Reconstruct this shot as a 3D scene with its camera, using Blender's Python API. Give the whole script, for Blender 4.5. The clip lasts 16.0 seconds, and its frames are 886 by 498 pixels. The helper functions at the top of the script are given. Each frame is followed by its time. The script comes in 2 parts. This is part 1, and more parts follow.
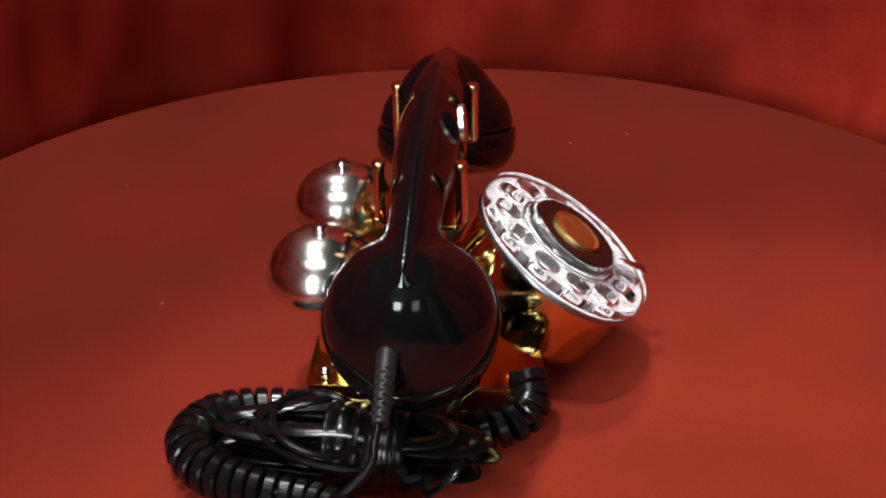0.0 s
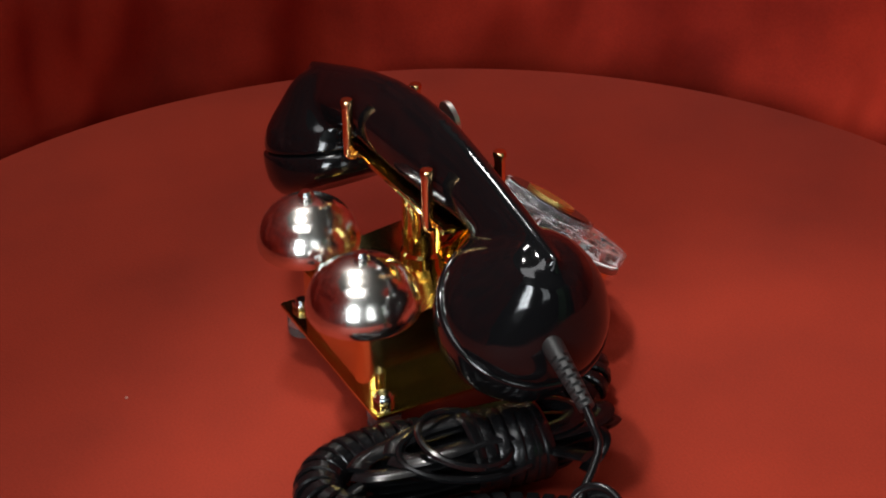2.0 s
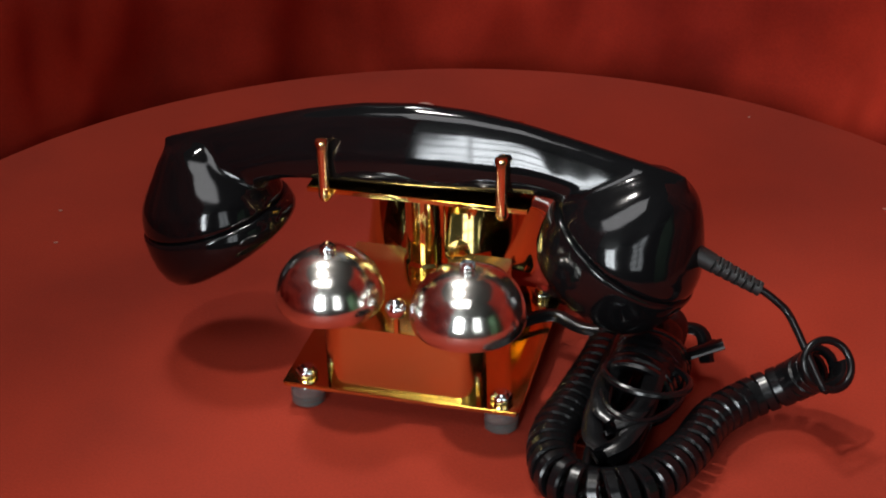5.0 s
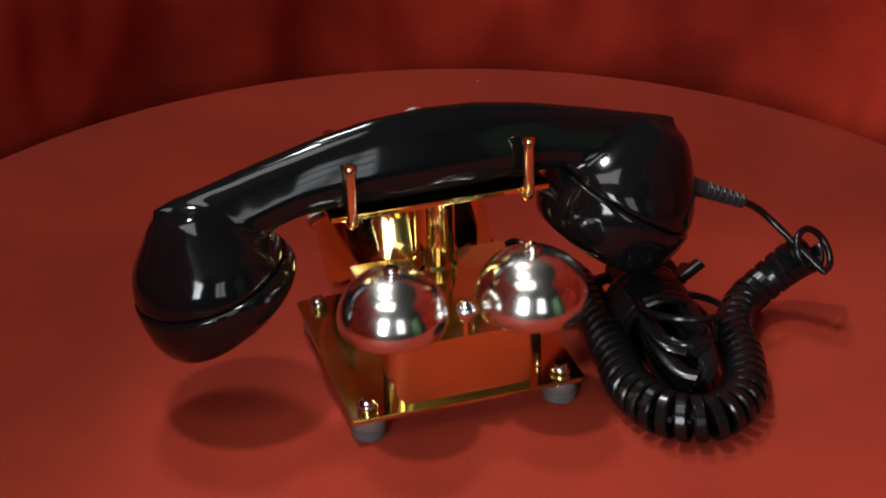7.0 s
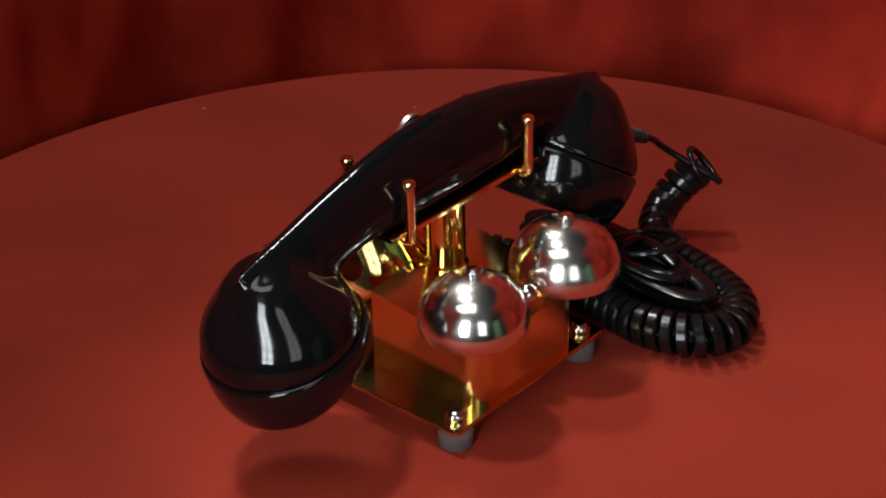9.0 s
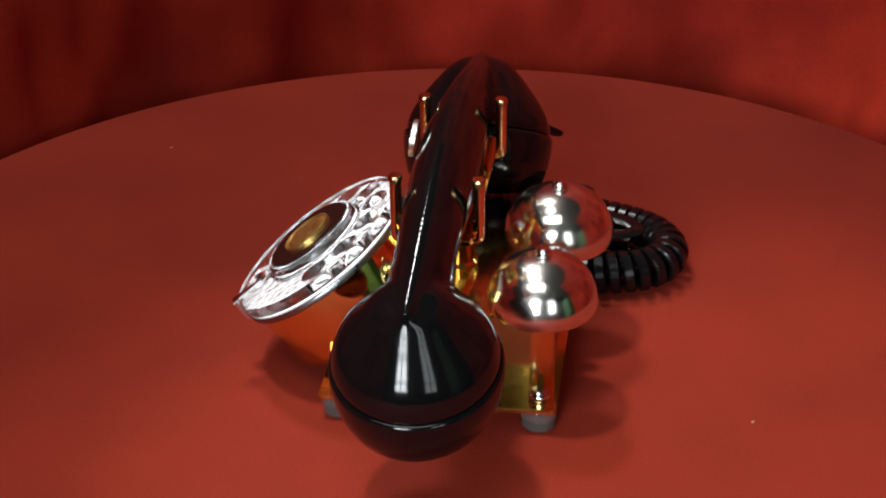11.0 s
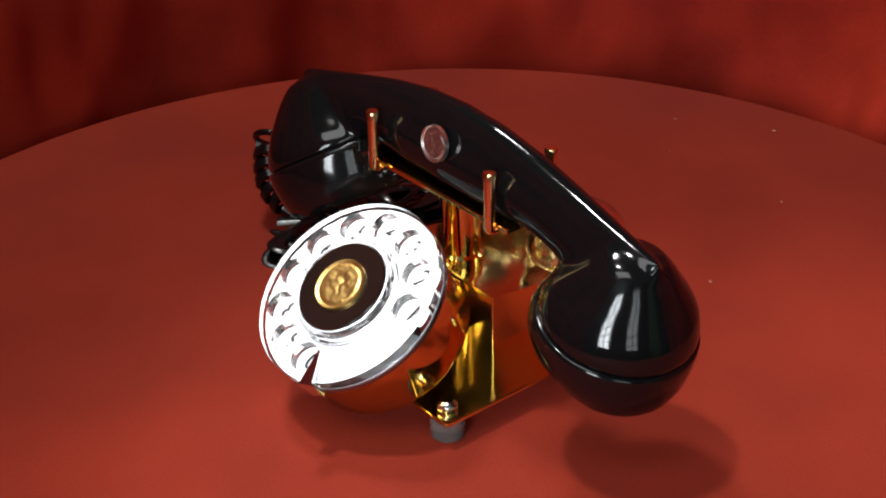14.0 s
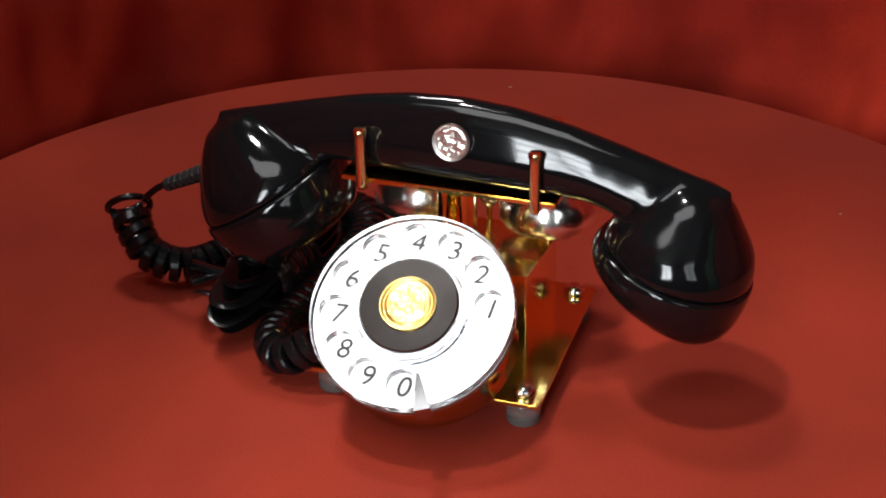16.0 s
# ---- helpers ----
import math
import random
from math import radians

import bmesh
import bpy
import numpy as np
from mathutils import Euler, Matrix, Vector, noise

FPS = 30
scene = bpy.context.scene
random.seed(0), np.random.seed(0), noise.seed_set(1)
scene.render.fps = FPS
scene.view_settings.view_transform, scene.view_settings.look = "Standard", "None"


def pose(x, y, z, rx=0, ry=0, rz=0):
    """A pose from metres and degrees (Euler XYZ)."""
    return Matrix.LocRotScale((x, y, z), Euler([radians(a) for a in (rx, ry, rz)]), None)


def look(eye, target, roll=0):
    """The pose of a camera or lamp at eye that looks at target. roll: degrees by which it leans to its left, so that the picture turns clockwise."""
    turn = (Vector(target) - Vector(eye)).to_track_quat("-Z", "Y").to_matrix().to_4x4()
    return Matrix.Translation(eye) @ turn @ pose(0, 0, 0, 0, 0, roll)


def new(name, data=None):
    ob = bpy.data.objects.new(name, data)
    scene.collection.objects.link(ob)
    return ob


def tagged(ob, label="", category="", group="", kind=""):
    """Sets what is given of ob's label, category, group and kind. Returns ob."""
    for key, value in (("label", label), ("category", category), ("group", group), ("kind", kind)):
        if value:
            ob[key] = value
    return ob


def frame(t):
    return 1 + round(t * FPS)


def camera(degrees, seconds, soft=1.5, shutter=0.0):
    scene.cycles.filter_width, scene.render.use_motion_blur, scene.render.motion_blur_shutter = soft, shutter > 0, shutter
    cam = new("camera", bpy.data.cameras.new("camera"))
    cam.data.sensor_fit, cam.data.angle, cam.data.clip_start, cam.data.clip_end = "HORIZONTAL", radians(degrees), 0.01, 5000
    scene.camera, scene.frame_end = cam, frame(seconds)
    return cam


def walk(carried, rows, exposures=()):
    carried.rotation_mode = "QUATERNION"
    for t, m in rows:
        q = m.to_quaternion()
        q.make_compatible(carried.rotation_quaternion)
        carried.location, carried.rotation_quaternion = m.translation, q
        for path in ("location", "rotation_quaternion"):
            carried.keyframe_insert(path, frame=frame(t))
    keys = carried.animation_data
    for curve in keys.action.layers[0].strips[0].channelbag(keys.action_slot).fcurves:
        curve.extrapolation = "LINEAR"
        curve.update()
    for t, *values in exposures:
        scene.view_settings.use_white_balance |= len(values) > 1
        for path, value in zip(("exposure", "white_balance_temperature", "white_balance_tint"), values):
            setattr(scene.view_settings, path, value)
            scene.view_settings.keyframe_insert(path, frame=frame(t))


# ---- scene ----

K = 0.82           # plan units to metres: the handset comes out 0.22 m long
SPIN, START = 16.0, 84.97   # degrees a second, and the heading of the telephone at the start

# ---- camera ----
cam = camera(29.77, 16.0, soft=1.9)
EYE = Vector((0.0, -0.68, 0.4488)) * K
TILT = radians(29.82)
AIM = EYE + Vector((0.00075, math.cos(TILT), -math.sin(TILT)))
walk(cam, [(0.0, look(EYE, AIM, -1.06)), (16.0, look(EYE, AIM, -1.06))], exposures=[(0.0, -0.1), (4.0, -0.1), (7.0, -0.2), (8.5, -0.3), (11.0, -0.12), (13.5, -0.05), (16.0, 0.0)])


# ---- light ----
def lamp_area(name, place, target, sx, sy, watts, colour):
    data = bpy.data.lights.new(name, "AREA")
    data.shape, data.size, data.size_y, data.energy, data.color = "RECTANGLE", sx, sy, watts, colour
    ob = new(name, data)
    ob.matrix_world = look(place, target)
    return ob


world = bpy.data.worlds.new("world")
scene.world = world
world.use_nodes = True
world.node_tree.nodes["Background"].inputs[0].default_value = (0.5, 0.55, 0.62, 1)
world.node_tree.nodes["Background"].inputs[1].default_value = 0.04

# added area light in place of a daylit ceiling above the camera; not a fitting
lamp_area("ceiling_glow", (-0.40, -0.78, 1.62), (-0.40, -0.78, 0.0), 1.0, 0.60, 8.0, (0.98, 0.98, 1.0))
lamp_area("rear_lamp", (-0.28, 0.56, 1.42), (0.06, 0.04, 0.0), 0.22, 0.16, 9.5, (1.0, 0.97, 0.94))
spot = bpy.data.lights.new("downlight", "SPOT")
spot.energy, spot.spot_size, spot.spot_blend, spot.shadow_soft_size, spot.color = 41, radians(25.0), 0.35, 0.06, (1.0, 0.96, 0.91)
new("downlight", spot).matrix_world = look((-0.30, -0.05, 1.40), (0.09, -0.205, 0.0))
lamp_area("window_light_west", (-0.85, -2.5, 0.92), (-0.85, 0.0, 0.92), 0.64, 1.4, 84, (0.90, 0.96, 1.0))
lamp_area("window_light_east", (0.75, -2.5, 0.92), (0.75, 0.0, 0.92), 0.64, 1.4, 11, (0.90, 0.96, 1.0))


# ---- materials ----
def material(name, base, rough=0.5, metal=0.0, coat=0.0, grain=0.0, scale=400.0, bump=0.0, wear=0.0, wear_scale=30.0,
             second=None, transmission=0.0, ior=1.5, sheen=0.0, specular=0.5, stretch=None):
    m = bpy.data.materials.new(name)
    m.use_nodes = True
    nt = m.node_tree
    b = nt.nodes["Principled BSDF"]
    b.inputs["Base Color"].default_value = (*base, 1)
    b.inputs["Roughness"].default_value = rough
    b.inputs["Metallic"].default_value = metal
    b.inputs["Coat Weight"].default_value = coat
    b.inputs["Coat Roughness"].default_value = 0.04
    b.inputs["Transmission Weight"].default_value = transmission
    b.inputs["IOR"].default_value = ior
    b.inputs["Sheen Weight"].default_value = sheen
    b.inputs["Specular IOR Level"].default_value = specular
    co = nt.nodes.new("ShaderNodeTexCoord")
    src = co.outputs["Object"]
    if stretch:
        mp = nt.nodes.new("ShaderNodeMapping")
        mp.inputs["Scale"].default_value = stretch
        nt.links.new(src, mp.inputs[0])
        src = mp.outputs[0]

    def noise_node(sc, detail):
        n = nt.nodes.new("ShaderNodeTexNoise")
        n.inputs["Scale"].default_value = sc
        n.inputs["Detail"].default_value = detail
        nt.links.new(src, n.inputs["Vector"])
        return n.outputs["Fac"]

    fine, coarse = noise_node(scale, 3), noise_node(wear_scale, 6)
    if second:
        ramp = nt.nodes.new("ShaderNodeMapRange")
        ramp.inputs[1].default_value, ramp.inputs[2].default_value = 0.35, 0.68
        nt.links.new(coarse, ramp.inputs[0])
        mix = nt.nodes.new("ShaderNodeMix")
        mix.data_type = "RGBA"
        mix.inputs[6].default_value, mix.inputs[7].default_value = (*base, 1), (*second, 1)
        nt.links.new(ramp.outputs[0], mix.inputs[0])
        last = mix.outputs[2]
        if grain:
            g = nt.nodes.new("ShaderNodeMix")
            g.data_type, g.blend_type = "RGBA", "MULTIPLY"
            g.inputs[0].default_value = grain
            nt.links.new(last, g.inputs[6])
            nt.links.new(fine, g.inputs[7])
            last = g.outputs[2]
        nt.links.new(last, b.inputs["Base Color"])
    if wear:
        r = nt.nodes.new("ShaderNodeMapRange")
        r.inputs[1].default_value, r.inputs[2].default_value = 0.3, 0.75
        r.inputs[3].default_value, r.inputs[4].default_value = rough, rough + wear
        nt.links.new(coarse, r.inputs[0])
        nt.links.new(r.outputs[0], b.inputs["Roughness"])
    if bump:
        bp = nt.nodes.new("ShaderNodeBump")
        bp.inputs["Strength"].default_value = bump
        bp.inputs["Distance"].default_value = 0.0004
        nt.links.new(fine, bp.inputs["Height"])
        nt.links.new(bp.outputs[0], b.inputs["Normal"])
    return m


FELT = material("red_felt", (0.35, 0.035, 0.0155), 0.8, grain=0.3, scale=900, bump=0.35, second=(0.265, 0.0275, 0.0135), wear_scale=10, specular=0.12, sheen=0.02)
DRAPE = material("red_velvet", (0.42, 0.031, 0.014), 0.9, grain=0.3, scale=700, bump=0.3, second=(0.22, 0.014, 0.0075), wear_scale=11, specular=0.1)
BLACK = material("black_bakelite", (0.004, 0.004, 0.0045), 0.065, coat=0.0, wear=0.07, wear_scale=45, bump=0.02, scale=120, specular=0.42)
BRASS = material("polished_brass", (0.92, 0.67, 0.23), 0.045, 1.0, wear=0.08, wear_scale=60, bump=0.03, scale=90)
SATIN = material("satin_brass", (0.84, 0.63, 0.24), 0.09, 1.0, wear=0.09, wear_scale=45, bump=0.05, scale=120)
HOUSING = material("brass_sheet", (0.84, 0.62, 0.24), 0.13, 1.0, wear=0.09, wear_scale=35, bump=0.04, scale=150)
COPPER = material("copper_toned_brass", (0.86, 0.52, 0.25), 0.12, 1.0, wear=0.1, wear_scale=80)
SILVER = material("worn_nickel", (0.82, 0.79, 0.74), 0.13, 1.0, wear=0.13, wear_scale=60, bump=0.10, scale=240)
CHROME = material("chrome", (0.75, 0.75, 0.76), 0.08, 1.0, wear=0.08)
WHITE = material("white_enamel", (0.86, 0.87, 0.88), 0.2, coat=0.5)
ACRYLIC = material("clear_acrylic", (0.97, 0.98, 0.99), 0.05, transmission=1.0, ior=1.46, bump=0.7, scale=260)
BEZEL = material("grey_steel", (0.28, 0.29, 0.30), 0.25, 1.0, wear=0.1)
SLEEVE = material("dark_grey_rubber", (0.014, 0.014, 0.014), 0.45, wear=0.1)
INK = material("black_ink", (0.01, 0.01, 0.01), 0.5)
HUB = material("dark_brown_plastic", (0.016, 0.009, 0.007), 0.16, coat=0.4, wear=0.1)
GOLD = material("embossed_gilt", (0.98, 0.68, 0.22), 0.30, 1.0, bump=0.4, scale=700, wear=0.15, wear_scale=120)
MEDAL = material("embossed_silver", (0.80, 0.76, 0.70), 0.3, 1.0, bump=0.3, scale=500)
RUBBER = material("clear_grey_rubber", (0.72, 0.70, 0.67), 0.10, transmission=0.90, bump=0.2, scale=300)
CORD = material("black_vinyl", (0.0045, 0.0045, 0.005), 0.17, wear=0.10, wear_scale=200, specular=0.38)
ROOM = material("grey_plaster", (0.13, 0.13, 0.12), 0.9, second=(0.10, 0.105, 0.095), wear_scale=3)
GREEN = material("green_paint", (0.12, 0.30, 0.13), 0.6, second=(0.10, 0.24, 0.11), wear_scale=5)
LINT = material("grey_lint", (0.42, 0.22, 0.18), 0.9)


# ---- building helpers ----
def part(name, bm, mat, parent=None, label="", angle=38, scale=K, kind=""):
    """One mesh object from a bmesh in plan units."""
    bmesh.ops.recalc_face_normals(bm, faces=bm.faces[:])
    for v in bm.verts:
        v.co *= scale
    me = bpy.data.meshes.new(name)
    bm.to_mesh(me)
    bm.free()
    for p in me.polygons:
        p.use_smooth = True
    me.set_sharp_from_angle(angle=radians(angle))
    me.materials.append(mat)
    ob = new(name, me)
    if parent:
        ob.parent = parent
    return tagged(ob, label, kind=kind)


def lathe(bm, profile, m=None, steps=64):
    """A body of revolution about z from (radius, height) pairs."""
    rings = []
    for r, z in profile:
        if r < 1e-6:
            rings.append([bm.verts.new((0, 0, z))])
        else:
            rings.append([bm.verts.new((r * math.cos(2 * math.pi * i / steps), r * math.sin(2 * math.pi * i / steps), z)) for i in range(steps)])
    for a, b in zip(rings, rings[1:]):
        for i in range(steps):
            j = (i + 1) % steps
            if len(a) == 1 and len(b) > 1:
                bm.faces.new((a[0], b[i], b[j]))
            elif len(b) == 1 and len(a) > 1:
                bm.faces.new((a[i], a[j], b[0]))
            elif len(a) > 1:
                bm.faces.new((a[i], a[j], b[j], b[i]))
    if m is not None:
        bmesh.ops.transform(bm, matrix=m, verts=[v for ring in rings for v in ring])
    return bm


def prism(bm, outline, z0, z1, m=None, slope=None):
    """An upright prism over a plan outline; slope(x, y) gives a height of its own for each top corner."""
    low = [bm.verts.new((x, y, z0)) for x, y in outline]
    top = [bm.verts.new((x, y, slope(x, y) if slope else z1)) for x, y in outline]
    bm.faces.new(low[::-1])
    bm.faces.new(top)
    for i in range(len(low)):
        j = (i + 1) % len(low)
        bm.faces.new((low[i], low[j], top[j], top[i]))
    if m is not None:
        bmesh.ops.transform(bm, matrix=m, verts=low + top)
    return bm


def round_rect(x0, x1, y0, y1, radii, steps=8):
    """Corners in order (x1, y1), (x0, y1), (x0, y0), (x1, y0), each with its radius."""
    out = []
    for (cx, cy, a0), r in zip(((x1, y1, 0), (x0, y1, 90), (x0, y0, 180), (x1, y0, 270)), radii):
        sx, sy = (-1 if cx == x1 else 1), (-1 if cy == y1 else 1)
        for k in range(steps + 1):
            a = radians(a0 + 90 * k / steps)
            out.append((cx + sx * r + r * math.cos(a), cy + sy * r + r * math.sin(a)))
    return out


def smooth_line(points, per=8):
    """Catmull-Rom through the points."""
    p = [Vector(q) for q in points]
    p = [2 * p[0] - p[1]] + p + [2 * p[-1] - p[-2]]
    out = []
    for a, b, c, d in zip(p, p[1:], p[2:], p[3:]):
        for k in range(per):
            t = k / per
            out.append(0.5 * (2 * b + (c - a) * t + (2 * a - 5 * b + 4 * c - d) * t * t + (3 * b - a - 3 * c + d) * t ** 3))
    out.append(p[-2])
    return out


def frames_along(line):
    """Points with a tangent and two sideways axes that turn as little as they can."""
    out, side = [], None
    for i, q in enumerate(line):
        tan = (line[min(i + 1, len(line) - 1)] - line[max(i - 1, 0)]).normalized()
        if side is None:
            side = tan.cross(Vector((0, 0, 1)))
            side = side if side.length > 1e-3 else Vector((1, 0, 0))
        side = (side - tan * side.dot(tan)).normalized()
        out.append((q, tan, side, tan.cross(side)))
    return out


def tube(bm, line, radius, sides=8, flat=1.0, caps=True):
    """A tube along a line; radius is a number or a function of 0 to 1; flat squeezes its second axis."""
    fr = frames_along(line)
    rings = []
    for i, (q, tan, a, b) in enumerate(fr):
        r = radius(i / (len(fr) - 1)) if callable(radius) else radius
        rings.append([bm.verts.new(q + a * r * math.cos(2 * math.pi * k / sides) + b * r * flat * math.sin(2 * math.pi * k / sides)) for k in range(sides)])
    for u, v in zip(rings, rings[1:]):
        for k in range(sides):
            j = (k + 1) % sides
            bm.faces.new((u[k], u[j], v[j], v[k]))
    if caps:
        bm.faces.new(rings[0][::-1])
        bm.faces.new(rings[-1])
    return bm


def resample(line, step):
    out, left = [line[0]], step
    for a, b in zip(line, line[1:]):
        d = (b - a).length
        while d >= left > 0:
            a = a + (b - a) * (left / d)
            out.append(a)
            d, left = (b - a).length, step
        left -= d
    return out


def coil_ribbon(bm, line, radius, pitch, wide, thick, around=16):
    """A flat ribbon wound round a line: wide along the line, thick across it."""
    fine = resample(line, pitch / around)
    section = [(1, 0.45), (0.7, 1), (-0.7, 1), (-1, 0.45), (-1, -0.6), (-0.6, -1), (0.6, -1), (1, -0.6)]
    rings = []
    for i, (q, tan, a, b) in enumerate(frames_along(fine)):
        f = 2 * math.pi * i / around
        r = radius(i / len(fine))
        out = a * math.cos(f) + b * math.sin(f)
        rings.append([bm.verts.new(q + out * (r + thick * v) + tan * (wide * h)) for h, v in section])
    for u, v in zip(rings, rings[1:]):
        for k in range(8):
            j = (k + 1) % 8
            bm.faces.new((u[k], u[j], v[j], v[k]))
    bm.faces.new(rings[0][::-1])
    bm.faces.new(rings[-1])
    return bm


def thing(name, label, category, group=""):
    return tagged(new(name), label, category, group)


# ---- room ----
def slab(name, x0, x1, y0, y1, z0, z1, mat):
    bm = prism(bmesh.new(), [(x0, y0), (x1, y0), (x1, y1), (x0, y1)], z0, z1)
    ob = part(name, bm, mat, scale=1.0)
    return tagged(ob, kind="structure")


tagged(slab("floor", -2.6, 2.6, -2.6, 1.6, -0.85, -0.8, ROOM), "grey floor under the turntable stand")
slab("ceiling", -2.6, 2.6, -2.6, 1.6, 1.7, 1.75, ROOM)
slab("wall_south", -2.6, 2.6, -2.65, -2.6, -0.8, 1.7, ROOM)
slab("wall_north", -2.6, 2.6, 1.6, 1.65, -0.8, 1.7, ROOM)
slab("wall_west", -2.65, -2.6, -2.6, 1.6, -0.8, 1.7, ROOM)
slab("wall_east", 2.6, 2.65, -2.6, 1.6, -0.8, 1.7, ROOM)


def window(name, x):
    """A tall window with glazing bars in the south wall, daylight behind it."""
    w = tagged(new(name), kind="structure")
    z0, z1, hw, y = 0.20, 1.64, 0.34, -2.44
    for bx in (-hw, 0.0, hw):
        part("upright", prism(bmesh.new(), [(x + bx - 0.025, y - 0.03), (x + bx + 0.025, y - 0.03), (x + bx + 0.025, y + 0.03), (x + bx - 0.025, y + 0.03)], z0, z1), WHITE, w, scale=1.0)
    for k in range(6):
        z = z0 + (z1 - z0) * k / 5
        part("glazing_bar", prism(bmesh.new(), [(x - hw, y - 0.025), (x + hw, y - 0.025), (x + hw, y + 0.025), (x - hw, y + 0.025)], z - 0.02, z + 0.02), WHITE, w, scale=1.0)
    return w


window("window_1", -0.85)
window("window_2", 0.75)
# unseen green block, added only to be mirrored in the nickel bells
bm = prism(bmesh.new(), round_rect(1.45, 2.05, -1.75, -1.1, (0.01,) * 4, 2), -0.8, 1.0)
tagged(part("cabinet", bm, GREEN, scale=1.0), "plain green box, unseen, added for the green mirrored in the bells", "cabinet")


def backdrop_cloth():
    """A red cloth hung in loose folds round the back of the turntable."""
    bm = bmesh.new()
    nx, nz = 400, 60
    grid = []
    for j in range(nz + 1):
        z = -0.10 + 0.74 * (j / nz) ** 1.6
        row = []
        for i in range(nx + 1):
            # the unseen left end is carried further round to block the west window's light
            a = radians(-32 + 271 * i / nx)
            fold = 0.0055 * math.sin(a * 13 + 1.9 * math.sin(3 * a) + z * 6.0) * (0.6 + 0.8 * noise.noise((a * 2, z * 2, 9.1)))
            fold += 0.026 * noise.noise((a * 4 + z * 7, z * 8, 1.7)) + 0.010 * noise.noise((a * 13, z * 24, 4.4))
            r = 0.306 + 0.28 * max(z + 0.01, 0) + 0.8 * fold + 0.006 * math.sin(9 * a + 30 * z) * math.sin(17 * a - 14 * z)
            row.append(bm.verts.new((r * math.cos(a), r * math.sin(a), z)))
        grid.append(row)
    for j in range(nz):
        for i in range(nx):
            bm.faces.new((grid[j][i], grid[j][i + 1], grid[j + 1][i + 1], grid[j + 1][i]))
    ob = part("backdrop", bm, DRAPE, angle=180, scale=1.0)
    so = ob.modifiers.new("thickness", "SOLIDIFY")
    so.thickness, so.offset = 0.002, 1
    return tagged(ob, "dark red velvet backdrop cloth hung in loose folds", kind="structure")


backdrop_cloth()
bm = lathe(bmesh.new(), [(0, -0.10), (0.42, -0.10), (0.42, -0.12), (0, -0.12)], steps=96)
tagged(part("table", bm, DRAPE, scale=1.0), "round table covered in dark red cloth below the turntable", kind="structure")
bm = lathe(bmesh.new(), [(0, -0.125), (0.2, -0.125), (0.16, -0.8), (0, -0.8)], steps=48)
tagged(part("table_stand", bm, DRAPE, scale=1.0), kind="structure")


def turntable():
    root = thing("turntable", "round turntable covered in matt red felt, slowly turning", "turntable")
    R = 0.348
    bm = lathe(bmesh.new(), [(0, 0), (R - 0.003, 0), (R - 0.001, -0.001), (R, -0.003), (R, -0.016), (R - 0.002, -0.018), (0, -0.018)], steps=160)
    part("top", bm, FELT, root)
    bm = lathe(bmesh.new(), [(0, -0.018), (0.12, -0.018), (0.12, -0.121), (0, -0.121)], steps=48)
    part("spindle", bm, DRAPE, root)
    rng = random.Random(5)
    bm = bmesh.new()
    for i in range(13):
        a, r, s = rng.uniform(0, 6.28), 0.33 * math.sqrt(rng.random()), rng.uniform(0.0004, 0.0009)
        if r < 0.15:
            continue
        m = Matrix.Translation((r * math.cos(a), r * math.sin(a), 0.0004)) @ Matrix.Rotation(rng.uniform(0, 3), 4, "Z") @ Matrix.Diagonal((s * rng.uniform(1, 2.2), s, 0.0004, 1))
        bmesh.ops.create_icosphere(bm, subdivisions=1, radius=1, matrix=m)
    part("lint", bm, LINT, root, "tiny pale specks of lint", kind="stuff")
    return root


# ---- telephone ----
PLATE = (-0.050, 0.0615, -0.049, 0.060)
CORNERS = [(0.0520, 0.0515), (-0.0405, 0.0515), (-0.0405, -0.0405), (0.0520, -0.0405)]
BELLS = [(0.0386, 0.0512, 1.01), (-0.0256, 0.0528, 1.06)]


def hex_nut(name, r, z0, z1, x, y, mat, parent, turn=0.0, label=""):
    bm = bmesh.new()
    ring = [(math.cos(radians(60 * k + turn)), math.sin(radians(60 * k + turn))) for k in range(6)]
    prism(bm, [(x + r * c, y + r * s) for c, s in ring], z0, z1)
    bmesh.ops.bevel(bm, geom=[e for e in bm.edges], offset=r * 0.12, segments=1, affect="EDGES")
    return part(name, bm, mat, parent, label)


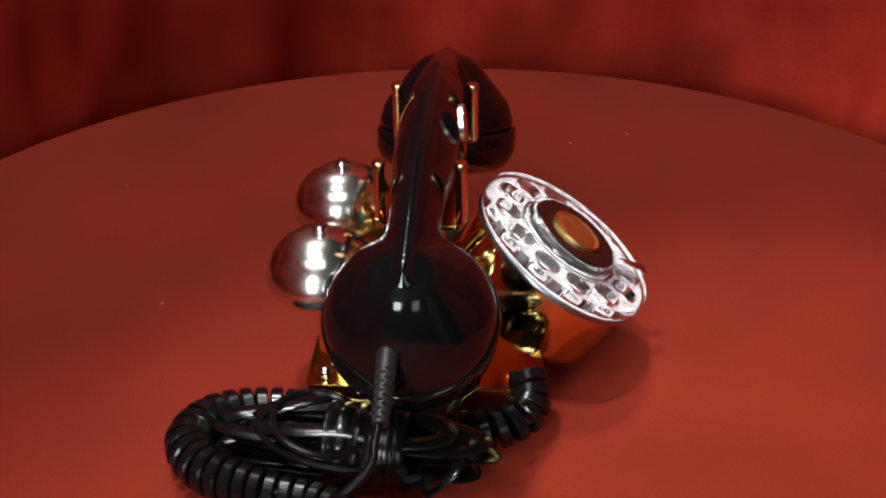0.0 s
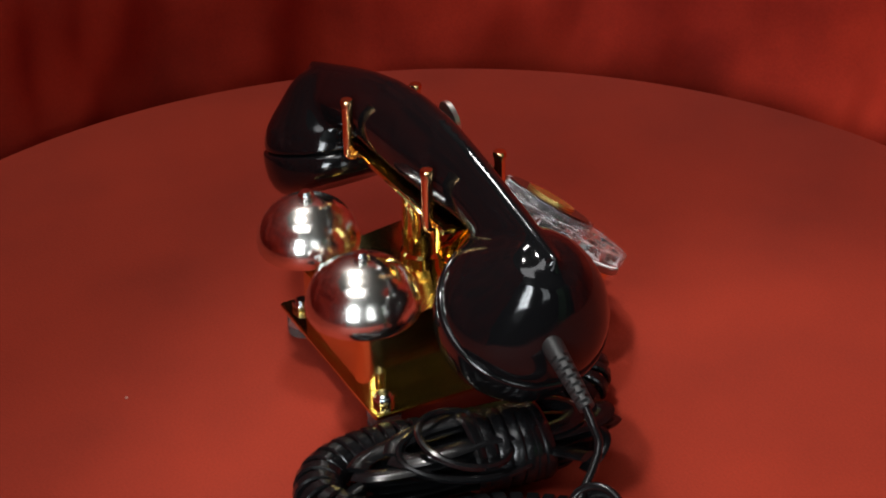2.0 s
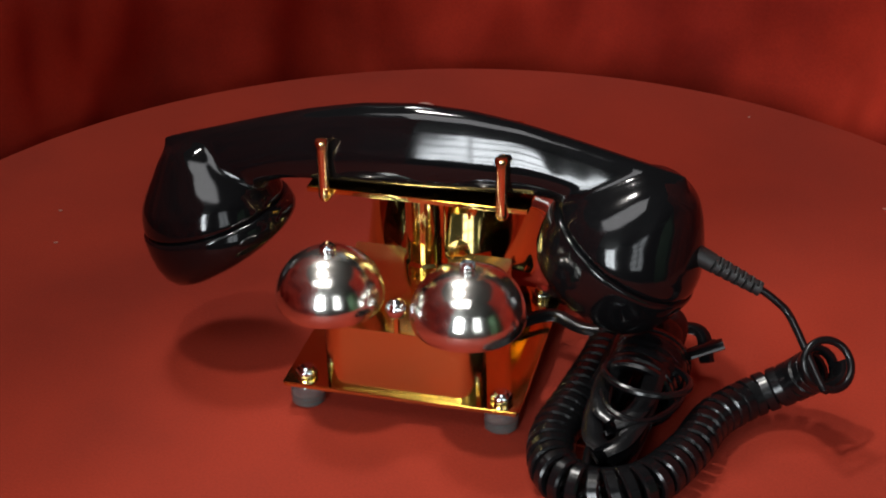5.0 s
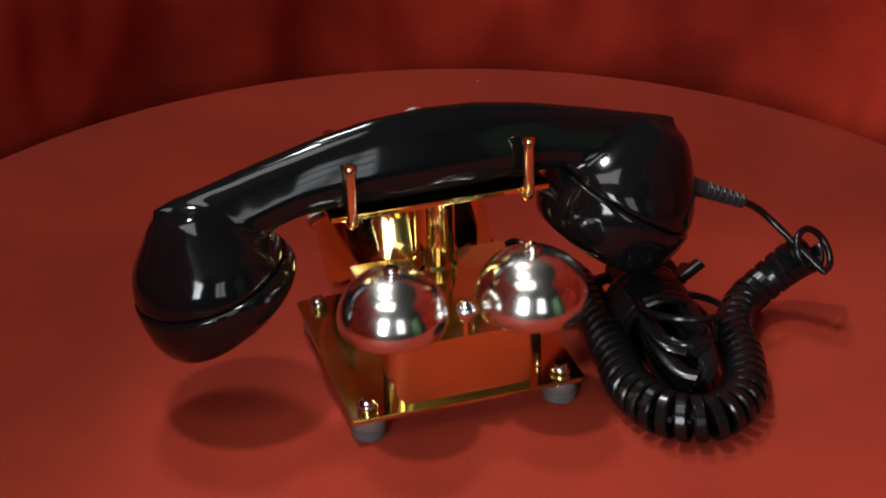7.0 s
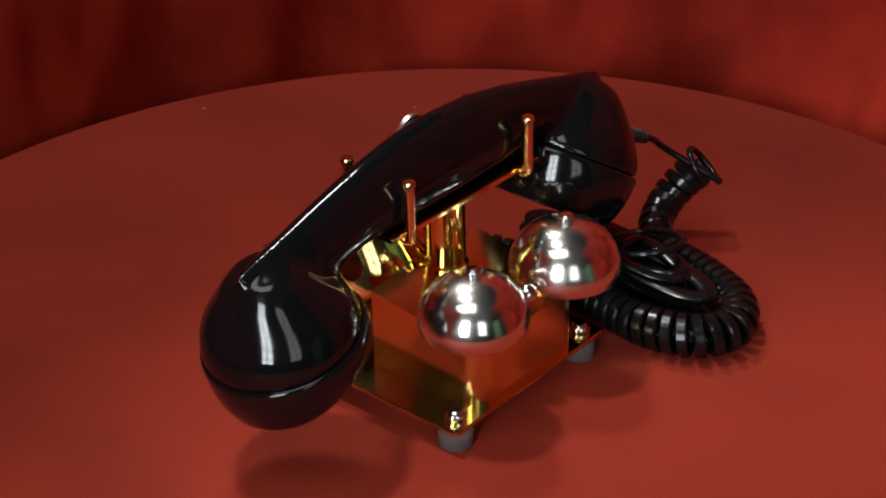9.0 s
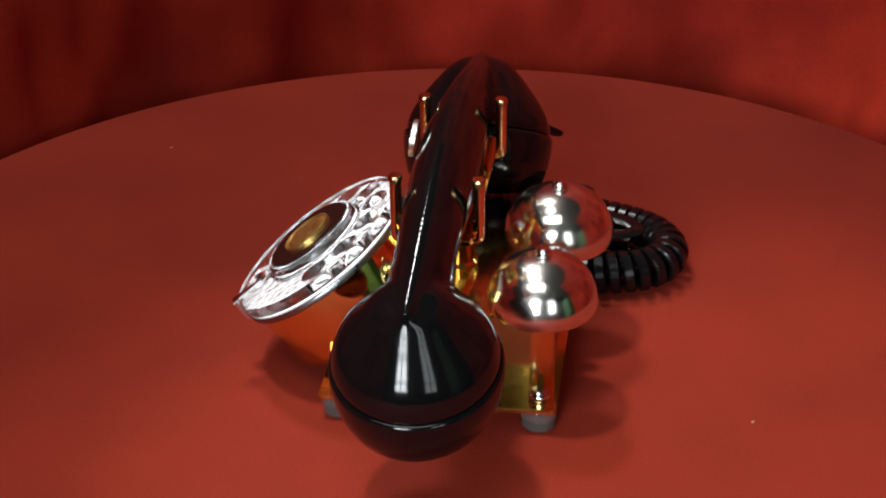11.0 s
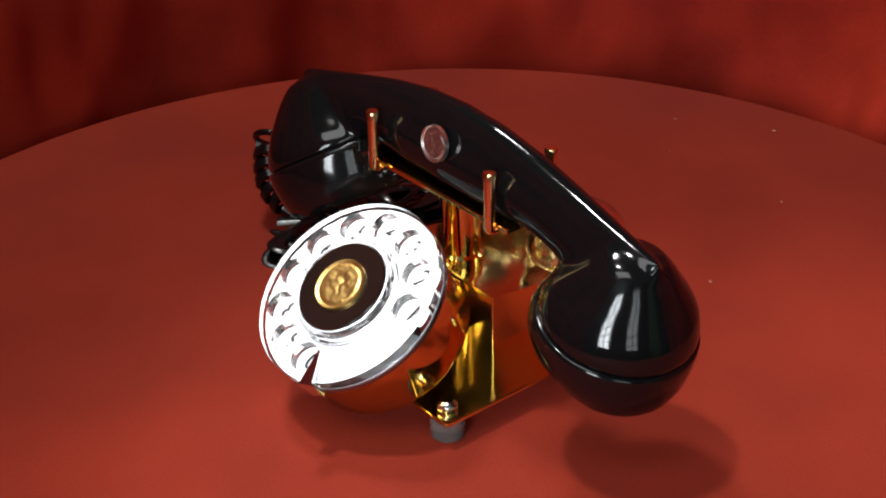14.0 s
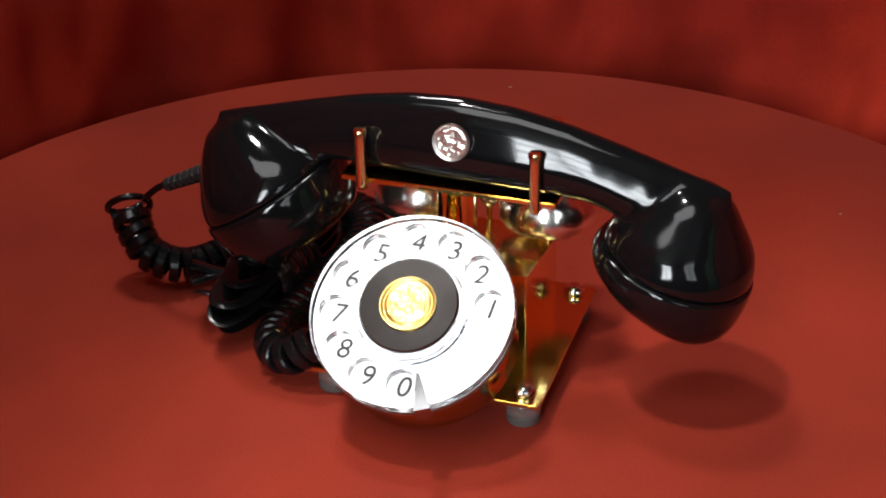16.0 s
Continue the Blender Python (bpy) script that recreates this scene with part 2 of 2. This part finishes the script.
def base(root):
    bm = prism(bmesh.new(), round_rect(*PLATE, (0.002,) * 4, 3), 0.0118, 0.0142)
    bmesh.ops.bevel(bm, geom=[e for e in bm.edges if abs(e.verts[0].co.z - e.verts[1].co.z) < 1e-5], offset=0.0005, segments=2, affect="EDGES")
    plate = part("base_plate", bm, SATIN, root, "polished brass base plate")
    for x, y in CORNERS:
        bm = lathe(bmesh.new(), [(0, 0), (0.0068, 0), (0.0080, 0.0012), (0.0080, 0.0045), (0.0073, 0.0052), (0.0080, 0.006), (0.0080, 0.0100), (0.0070, 0.0117), (0, 0.0117)],
                   pose(x, y, 0), 32)
        part("foot", bm, RUBBER, root, "clear grey rubber foot")
        bolt = hex_nut("bolt", 0.0054, 0.0143, 0.0178, x, y, CHROME, root, 15, "bright hexagonal corner bolt")
        bm = lathe(bmesh.new(), [(0.0036, 0.0178), (0.0036, 0.0184), (0.0028, 0.0191), (0, 0.0192)], pose(x, y, 0), 20)
        part("bolt_end", bm, CHROME, bolt)
    top = lambda x, y: 0.0545 - (y + 0.006) * 0.125
    bm = prism(bmesh.new(), round_rect(-0.0325, 0.0434, -0.0060, 0.0570, (0.0115, 0.0115, 0.0010, 0.0010), 12), 0.0143, 0.05, slope=top)
    bmesh.ops.bevel(bm, geom=[e for e in bm.edges if min(v.co.z for v in e.verts) > 0.03], offset=0.0007, segments=2, affect="EDGES")
    part("housing", bm, HOUSING, root, "polished brass box housing with rounded front corners")
    bm = lathe(bmesh.new(), [(0, 0.045), (0.0105, 0.045), (0.0105, 0.058), (0.0092, 0.0595), (0.0092, 0.0946), (0, 0.0946)], pose(0.0055, 0.0075, 0), 40)
    part("pillar", bm, BRASS, root, "polished brass pillar under the cradle")


def bell(root, x, y, size):
    prof = [(0.0, 0.0812), (0.006, 0.0810), (0.012, 0.0792), (0.0175, 0.0757), (0.0215, 0.0708), (0.0238, 0.0655), (0.0246, 0.0610), (0.0243, 0.0575), (0.0237, 0.0562),
            (0.0230, 0.0563), (0.0236, 0.060), (0.0228, 0.065), (0.0205, 0.0703), (0.0170, 0.0747), (0.0116, 0.0782), (0, 0.0800)]
    prof = [(r * size, 0.0812 + (z - 0.0812) * size) for r, z in prof]
    b = part("bell", lathe(bmesh.new(), prof, pose(x, y, 0), 72), SILVER, root, "worn silver nickel bell dome", angle=50)
    hex_nut("nut", 0.0040, 0.0812, 0.0846, x, y, CHROME, b, 20)
    part("screw_end", lathe(bmesh.new(), [(0.0022, 0.0846), (0.0022, 0.0856), (0, 0.0858)], pose(x, y, 0), 16), CHROME, b)
    part("post", lathe(bmesh.new(), [(0, 0.046), (0.0045, 0.046), (0.0045, 0.066), (0.003, 0.067), (0.003, 0.081), (0, 0.081)], pose(x, y - 0.003, 0), 24), BRASS, b)


def clapper(root):
    c = part("clapper", bmesh_ball(0.0065, 0.0560, 0.0590, 0.0050), CHROME, root, "small silver clapper ball")
    bm = tube(bmesh.new(), [Vector((0.0065, 0.0556, 0.046)), Vector((0.0065, 0.0556, 0.058))], 0.0016, 10)
    part("stem", bm, BRASS, c)


def bmesh_ball(x, y, z, r):
    bm = bmesh.new()
    bmesh.ops.create_uvsphere(bm, u_segments=24, v_segments=14, radius=r, matrix=pose(x, y, z))
    return bm


def cradle(root):
    z0, z1 = 0.0944, 0.0968
    bm = bmesh.new()
    prism(bm, round_rect(-0.0455, 0.0575, -0.0100, 0.0222, (0.001,) * 4, 2), z0, z1)
    bmesh.ops.bevel(bm, geom=[e for e in bm.edges if abs(e.verts[0].co.z - e.verts[1].co.z) < 1e-5], offset=0.0004, segments=2, affect="EDGES")
    c = part("cradle", bm, BRASS, root, "polished brass handset cradle")
    for x in (0.0482, -0.0342):
        for y, s in ((0.0240, 1), (-0.0120, -1)):
            line = smooth_line([(x, y - 0.0030 * s, 0.0932), (x, y - 0.0006 * s, 0.0938), (x, y, 0.0962), (x, y, 0.1085), (x, y, 0.1222)], 6)
            bm = tube(bmesh.new(), line, lambda t: 0.0026 if t < 0.985 else 0.0021, 16)
            prong = part("prong", bm, COPPER, c, "round copper-toned brass prong")
            part("tip", lathe(bmesh.new(), [(0.0026, 0.1195), (0.0031, 0.1198), (0.0031, 0.1216), (0.0026, 0.1224), (0, 0.1226)], pose(x, y, 0), 16), COPPER, prong)


DIAL = Matrix.Translation((0.0056, -0.0596, 0.0623)) @ Matrix.Rotation(radians(1.44), 4, "Z") @ Matrix.Rotation(radians(35.8), 4, "X")
DIGITS = "1234567890"


def relief(bm, radius, z, height, m, seed):
    """A round face with a low embossed relief inside a raised rim."""
    rings = []
    n, steps = 18, 60
    for j in range(n + 1):
        r = radius * j / n
        ring = []
        for i in range(steps if j else 1):
            a = 2 * math.pi * i / steps
            x, y = r * math.cos(a), r * math.sin(a)
            q = 1 / radius
            h = noise.noise((x * q * 2.6, y * q * 2.6, seed)) + 0.6 * noise.noise((x * q * 6, y * q * 6, seed + 5))
            edge = 1.0 if j > n - 2 else (-0.4 if j > n - 4 else 0.0)
            ring.append(bm.verts.new((x, y, z + height * (edge if edge else 0.5 + 0.9 * h * (1 - (j / n) ** 4)))))
        rings.append(ring)
    for a, b in zip(rings, rings[1:]):
        for i in range(steps):
            k = (i + 1) % steps
            bm.faces.new((a[0], b[i], b[k]) if len(a) == 1 else (a[i], b[i], b[k], a[k]))
    low = [bm.verts.new((v.co.x, v.co.y, z - 2.2 * height)) for v in rings[-1]]
    for i in range(steps):
        k = (i + 1) % steps
        bm.faces.new((rings[-1][i], low[i], low[k], rings[-1][k]))
    bm.faces.new(low)
    bmesh.ops.transform(bm, matrix=m, verts=[v for ring in rings for v in ring] + low)
    return bm


def dial(root):
    d = part("dial_cup", lathe(bmesh.new(), [(0.0400, -0.0088), (0.0440, -0.0088), (0.0440, -0.0100), (0.0428, -0.0106), (0.0424, -0.0380), (0.0408, -0.0415), (0.0, -0.0415)], DIAL, 96),
             BRASS, root, "polished brass cup behind the dial")
    part("bezel", lathe(bmesh.new(), [(0.0440, -0.0100), (0.0453, -0.0100), (0.0458, -0.0094), (0.0458, -0.0074), (0.0455, -0.0070), (0.0451, -0.0070), (0.0451, -0.0087), (0.0440, -0.0087)], DIAL, 96), BEZEL, d, "dark grey metal dial bezel")
    plate = part("number_plate", lathe(bmesh.new(), [(0, -0.0064), (0.0450, -0.0064), (0.0450, -0.0086), (0, -0.0086)], DIAL, 96), WHITE, d, "white enamel number plate")
    for i, ch in enumerate(DIGITS):
        a = radians(12.5 + 29.3 * i)
        cu = bpy.data.curves.new("digit", "FONT")
        cu.body, cu.size, cu.align_x, cu.align_y, cu.shear, cu.extrude = ch, 0.0134, "CENTER", "CENTER", 0.12, 0.00004
        ob = bpy.data.objects.new("digit", cu)
        me = bpy.data.meshes.new_from_object(ob)
        bpy.data.objects.remove(ob)
        me.transform(Matrix.Diagonal((K, K, K, 1)) @ DIAL @ pose(0.0345 * math.cos(a), 0.0345 * math.sin(a), -0.0062))
        me.materials.clear()
        me.materials.append(INK)
        dg = new("digit", me)
        dg.parent = plate
    # finger wheel: a clear disc with ten finger holes
    bm = bmesh.new()
    hole_r, ring_r, R, r0 = 0.0070, 0.0350, 0.0459, 0.0240
    holes = [radians(12.5 + 29.3 * i) for i in range(10)]

    # grid of polar cells over the disc, dropping those that fall into a hole, then walls from the open edges
    na, radii = 360, [r0, 0.0255, 0.0268] + [0.0277 + 0.00080 * k for k in range(19)] + [0.0434, 0.0450, R]
    keep = {}
    for j in range(len(radii) - 1):
        for i in range(na):
            r, a = 0.5 * (radii[j] + radii[j + 1]), 2 * math.pi * (i + 0.5) / na
            x, y = r * math.cos(a), r * math.sin(a)
            if all((x - ring_r * math.cos(h)) ** 2 + (y - ring_r * math.sin(h)) ** 2 > hole_r ** 2 for h in holes):
                keep[(i, j)] = True
    verts = {}

    def vertex(i, j):
        i %= na
        if (i, j) not in verts:
            a, r = 2 * math.pi * i / na, radii[j]
            x, y = r * math.cos(a), r * math.sin(a)
            for h in holes:
                hx, hy = ring_r * math.cos(h), ring_r * math.sin(h)
                q = math.hypot(x - hx, y - hy)
                if abs(q - hole_r) < 0.00075:
                    x, y = hx + (x - hx) * hole_r / q, hy + (y - hy) * hole_r / q
            verts[(i, j)] = bm.verts.new((x, y, 0.0))
        return verts[(i, j)]
    for i, j in keep:
        bm.faces.new((vertex(i, j), vertex(i, j + 1), vertex(i + 1, j + 1), vertex(i + 1, j)))
    ret = bmesh.ops.extrude_face_region(bm, geom=bm.faces[:])
    for v in [g for g in ret["geom"] if isinstance(g, bmesh.types.BMVert)]:
        v.co.z -= 0.0054
    bmesh.ops.transform(bm, matrix=DIAL, verts=bm.verts[:])
    wheel = part("finger_wheel", bm, ACRYLIC, d, "clear acrylic finger wheel with ten holes", angle=30)
    wheel.visible_shadow = False
    profile = [(0.0238, -0.0060), (0.0266, -0.0048), (0.0266, 0.0006), (0.0250, 0.0012), (0.0246, 0.0036), (0.0236, 0.0046), (0.0226, 0.0046), (0.0226, -0.0060), (0.0238, -0.0060)]
    hub = part("hub_ring", lathe(bmesh.new(), profile, DIAL, 72), ACRYLIC, d, "clear stepped hub ring")
    hub.visible_shadow = False
    part("hub_disc", lathe(bmesh.new(), [(0.0, -0.0060), (0.0224, -0.0060), (0.0224, 0.0044), (0.0216, 0.0054), (0.0, 0.0054)], DIAL, 72), HUB, hub, "dark brown hub disc")
    part("coin", relief(bmesh.new(), 0.0126, 0.0062, 0.0006, DIAL, 2.3), GOLD, hub, "embossed gilt coin in the hub", angle=70)
    # finger stop, hooked over the rim
    stop = bmesh.new()
    a = radians(290)
    turn = Matrix.Rotation(a, 4, "Z")
    prism(stop, [(0.0312, -0.0006), (0.0480, -0.0036), (0.0480, 0.0036), (0.0312, 0.0006)], 0.0008, 0.0018, turn)
    prism(stop, [(0.0464, -0.0036), (0.0480, -0.0036), (0.0480, 0.0036), (0.0464, 0.0036)], -0.0095, 0.0009, turn)
    bmesh.ops.transform(stop, matrix=DIAL, verts=stop.verts[:])
    part("finger_stop", stop, CHROME, d, "bright wedge-shaped finger stop")
    # bracket that carries the cup
    bm = prism(bmesh.new(), round_rect(-0.016, 0.026, -0.016, -0.0055, (0.001,) * 4, 2), 0.0143, 0.030)
    part("dial_bracket", bm, BRASS, root)


def cords(root):
    path = smooth_line([(-0.1800, 0.0265, 0.0378), (-0.1748, 0.0205, 0.0300), (-0.1650, 0.0165, 0.0195), (-0.1490, 0.0220, 0.0125), (-0.1345, 0.0410, 0.0115), (-0.1265, 0.0680, 0.0118),
                        (-0.1130, 0.0940, 0.0120), (-0.0930, 0.1050, 0.0120), (-0.0750, 0.0960, 0.0120), (-0.0680, 0.0710, 0.0115), (-0.0725, 0.0380, 0.0110), (-0.0775, 0.0020, 0.0110),
                        (-0.0785, -0.0200, 0.0115), (-0.0735, -0.0360, 0.0130), (-0.0620, -0.0440, 0.0150), (-0.0480, -0.0420, 0.0240)], 10)
    bm = coil_ribbon(bmesh.new(), path, lambda t: 0.0078 + 0.0016 * math.exp(-((t - 0.5) / 0.2) ** 2) + 0.0010 * math.exp(-(t / 0.06) ** 2), 0.0067, 0.0028, 0.0017)
    part("handset_cord", bm, CORD, root, "black coiled handset cord")
    # straight lead from the strain relief, one turn round, into the coil
    hub, axis = Vector((-0.1820, 0.0290, 0.0402)), Vector((-0.52, 0.63, 0.57)).normalized()
    lead = [Vector(q) for q in ((-0.1480, 0.0130, 0.0655), (-0.1560, 0.0140, 0.0605), (-0.1640, 0.0165, 0.0530))]
    e2 = lead[-1] - lead[0]
    e2 = (e2 - axis * e2.dot(axis)).normalized()
    e1 = e2.cross(axis)
    for k in range(1, 23):
        a = radians(-8 + 18 * k)
        r = 0.0110 - 0.0022 * max(k - 17, 0) / 5
        lead.append(hub + (e1 * math.cos(a) + e2 * math.sin(a)) * r + axis * (0.0030 - 0.00035 * k))
    part("cord_lead", tube(bmesh.new(), smooth_line(lead, 4), 0.0018, 10), CORD, root)
    # hank of flat line cord, folded in long loops and tied round its middle
    rng = random.Random(11)
    centre, axis, side = Vector((-0.0985, 0.0350, 0)), Vector((0.10, 0.995, 0)), Vector((0.995, -0.10, 0))
    for k in range(7):
        half, wide, z = 0.048 + rng.uniform(-0.008, 0.010), 0.0085 + 0.0010 * k + rng.uniform(-0.002, 0.002), 0.0050 + 0.0036 * k
        off = rng.uniform(-0.007, 0.007)
        pts = []
        for i in range(13):
            a = 2 * math.pi * i / 12
            c, s = math.cos(a), math.sin(a)
            pinch = 0.62 + 0.38 * abs(c)
            p = centre + axis * (half * c + off) + side * (wide * pinch * s)
            pts.append((p.x, p.y, z + rng.uniform(-0.001, 0.0015) + 0.003 * abs(s)))
        part("line_cord_loop", tube(bmesh.new(), smooth_line(pts, 5), 0.0046, 8, 0.30), CORD, root, "folded loop of black flat line cord")
    for k in range(7):
        q = centre + axis * (-0.0120 + 0.0050 * (k - 3))
        ring = []
        for i in range(25):
            a = 2 * math.pi * i / 24
            p = q + side * 0.0180 * math.cos(a) + axis * 0.0012 * math.sin(a + k)
            ring.append(Vector((p.x, p.y, 0.0180 + 0.0160 * math.sin(a))))
        part("cord_wrap", tube(bmesh.new(), ring, 0.0033, 8, 0.6), CORD, root, "black cord wound round the hank")
    for cx, cy, rx, ry, z, lift, turn in ((-0.1030, 0.040, 0.017, 0.032, 0.024, 0.005, -8), (-0.1046, 0.0440, 0.019, 0.020, 0.0320, 0.005, 15)):
        ring = []
        for i in range(37):
            a = 2 * math.pi * i / 36
            x, y = rx * math.cos(a), ry * math.sin(a)
            ct, st = math.cos(radians(turn)), math.sin(radians(turn))
            ring.append(Vector((cx + ct * x - st * y, cy + st * x + ct * y, z + lift * math.sin(a + 0.7))))
        part("loose_loop", tube(bmesh.new(), ring, 0.0017, 8), CORD, root, "loose black loop of line cord")
    for tip in (Vector((-0.1340, 0.0020, 0.0270)), Vector((-0.1310, -0.0060, 0.0215))):
        line = smooth_line([(-0.1020, 0.0150, 0.0190), (-0.1190, 0.0070, 0.0220), tip], 6)
        part("cord_end", tube(bmesh.new(), line, 0.0042, 8, 0.4), CORD, root, "cut end of black flat line cord")
    tail = smooth_line([(-0.1270, -0.0020, 0.0130), (-0.1203, -0.0145, 0.0224), (-0.0943, -0.0115, 0.0200), (-0.0682, -0.0100, 0.0180), (-0.0500, -0.0180, 0.0185), (-0.0320, -0.0040, 0.0190)], 8)
    part("cord_tail", tube(bmesh.new(), tail, 0.0036, 8, 0.35), CORD, root, "flat black end of the line cord")


def telephone():
    root = thing("telephone", "vintage brass rotary telephone with nickel bells and clear dial", "telephone")
    base(root)
    for x, y, size in BELLS:
        bell(root, x, y, size)
    clapper(root)
    cradle(root)
    dial(root)
    cords(root)
    return root


# ---- handset ----
MID = (0.0085, 0.0060)      # centre of the handset in plan
TOP = [(0, 0.1362), (0.025, 0.1347), (0.05, 0.1303), (0.075, 0.1240), (0.1, 0.1170), (0.115, 0.1130), (0.1245, 0.1105)]
LOW = [(0, 0.0971), (0.03, 0.0972), (0.05, 0.0974), (0.062, 0.0968), (0.072, 0.0935), (0.082, 0.0890), (0.1, 0.0860), (0.115, 0.0930), (0.1245, 0.1040)]
WIDE = [(0, 0.0150), (0.03, 0.0146), (0.05, 0.0136), (0.07, 0.0130), (0.09, 0.0132), (0.105, 0.0112), (0.117, 0.0065), (0.1245, 0.0020)]
WIDE_MOUTH = [(0, 0.0150), (0.03, 0.0138), (0.05, 0.0118), (0.07, 0.0112), (0.09, 0.0118), (0.105, 0.0108), (0.117, 0.0065), (0.1245, 0.0020)]


LEAN = Matrix.Translation((0.0085, 0, 0.1)) @ Matrix.Rotation(radians(1.5), 4, "Y") @ Matrix.Translation((-0.0085, 0, -0.1))


def handle_mesh(bm):
    rings, sides = [], 44
    for u in np.linspace(-0.1245, 0.1245, 73):
        t, l, w = (np.interp(abs(u), [p[0] for p in tab], [p[1] for p in tab]) for tab in (TOP, LOW, WIDE if u > 0 else WIDE_MOUTH))
        ring = []
        for k in range(sides):
            a = 2 * math.pi * k / sides
            c, s = math.cos(a), math.sin(a)
            e = 0.82
            y = w * math.copysign(abs(c) ** e, c)
            m = l + 0.45 * (t - l)
            if s >= 0:
                z = m + (t - m) * (1 - abs(c) ** (1.62 - 3.0 * min(max(abs(u) - 0.05, 0), 0.07)))
            else:
                z = m - (m - l) * abs(s) ** 0.36
            ring.append(bm.verts.new((MID[0] + (u if u > 0 else 0.985 * u), MID[1] + y, z)))
        rings.append(ring)
    for a, b in zip(rings, rings[1:]):
        for k in range(sides):
            j = (k + 1) % sides
            bm.faces.new((a[k], a[j], b[j], b[k]))
    bm.faces.new(rings[0][::-1])
    bm.faces.new(rings[-1])


# profiles of the two cups as (radius, height over the seam); the ear end is the rounder one
CUPS = {
    1: dict(dome=[(0.0, 0.0), (0.0356, 0.0), (0.0353, 0.002), (0.0345, 0.006), (0.0325, 0.012), (0.0282, 0.018), (0.0232, 0.0240), (0.0182, 0.0305), (0.0125, 0.0362), (0.0, 0.0405)],
            cap=[(0.0, -0.0310), (0.010, -0.0312), (0.017, -0.0322), (0.0215, -0.0340), (0.0260, -0.0335), (0.0305, -0.0300), (0.0338, -0.0245), (0.0358, -0.0175), (0.0365, -0.0095), (0.0364, -0.0030), (0.0362, -0.0012),
                 (0.0358, -0.0004), (0.0348, 0.0002), (0.0, 0.0002)]),
    -1: dict(dome=[(0.0, 0.0), (0.0373, 0.0), (0.0371, 0.0015), (0.0363, 0.0050), (0.0350, 0.0090), (0.0312, 0.0160), (0.0262, 0.0230), (0.0198, 0.0310), (0.0130, 0.0375), (0.0, 0.0415)],
             cap=[(0.0, -0.0255), (0.010, -0.0257), (0.018, -0.0262), (0.0250, -0.0272), (0.0285, -0.0275), (0.0318, -0.0260), (0.0346, -0.0215), (0.0366, -0.0145), (0.0377, -0.0075), (0.0380, -0.0030), (0.0379, -0.0012),
                  (0.0375, -0.0004), (0.0365, 0.0002), (0.0, 0.0002)]),
}


def cup_pose(end):
    """z runs from the mouth or ear piece up into its dome; the origin lies in the seam."""
    x, z, tilt = (0.1105, 0.0700, 16.0) if end > 0 else (-0.0880, 0.0768, -33.0)
    return Matrix.Translation((x, MID[1], z)) @ Matrix.Rotation(radians(tilt), 4, "Y")


def handset():
    root = thing("telephone_handset", "glossy black bakelite handset resting on the brass cradle", "handset")
    bm = bmesh.new()
    handle_mesh(bm)
    bmesh.ops.transform(bm, matrix=LEAN, verts=bm.verts[:])
    for end in (1, -1):
        lathe(bm, CUPS[end]["dome"], cup_pose(end), 64)
    h = part("handle", bm, BLACK, root, angle=180)
    rm = h.modifiers.new("merge", "REMESH")
    rm.mode, rm.voxel_size, rm.use_smooth_shade = "VOXEL", 0.0007, True
    sm = h.modifiers.new("soften", "SMOOTH")
    sm.factor, sm.iterations = 0.5, 75
    for end in (1, -1):
        bm = lathe(bmesh.new(), CUPS[end]["cap"], None, 72)
        if end > 0:      # its face is cut aslant to the seam
            for v in bm.verts:
                v.co.x += 0.16 * min(v.co.z, 0) * (v.co.x < 0)
                v.co.z *= (0.69 + 0.31 * v.co.x / 0.036) if v.co.z < 0 else 1
        bmesh.ops.transform(bm, matrix=cup_pose(end), verts=bm.verts[:])
        part("cap", bm, BLACK, root, "glossy black screw cap", angle=60)
    m = Matrix.Translation((0.0089, -0.0093, 0.1207)) @ Matrix.Rotation(radians(82), 4, "X")
    part("medallion", relief(bmesh.new(), 0.0085, 0.0012, 0.0007, m, 7.7), MEDAL, root, "round embossed silver medallion", angle=70)
    # ribbed strain relief where the cord leaves
    a, b = Vector((-0.1140, 0.0120, 0.0815)), Vector((-0.1490, 0.0125, 0.0645))
    line = [a.lerp(b, k / 59) for k in range(60)]
    bm = tube(bmesh.new(), line, lambda t: 0.0050 - 0.0016 * t, 20)
    bm.verts.ensure_lookup_table()
    for k in range(22, 58):          # staggered slots along the sleeve
        for i in range(20):
            row, side = (k - 22) // 3, i // 3
            if (k - 22) % 3 == 1 and (row + side) % 2 == 0:
                v = bm.verts[k * 20 + i]
                v.co += (line[k] - v.co).normalized() * 0.0011
    part("strain_relief", bm, SLEEVE, root, "ribbed black rubber strain relief")
    return root


table_top = turntable()
phone = telephone()
receiver = handset()


def motions():
    steps = [k * 0.5 for k in range(33)]
    for ob in (table_top, phone, receiver):
        walk(ob, [(t, pose(0, 0, 0, 0, 0, START + SPIN * t)) for t in steps])


motions()
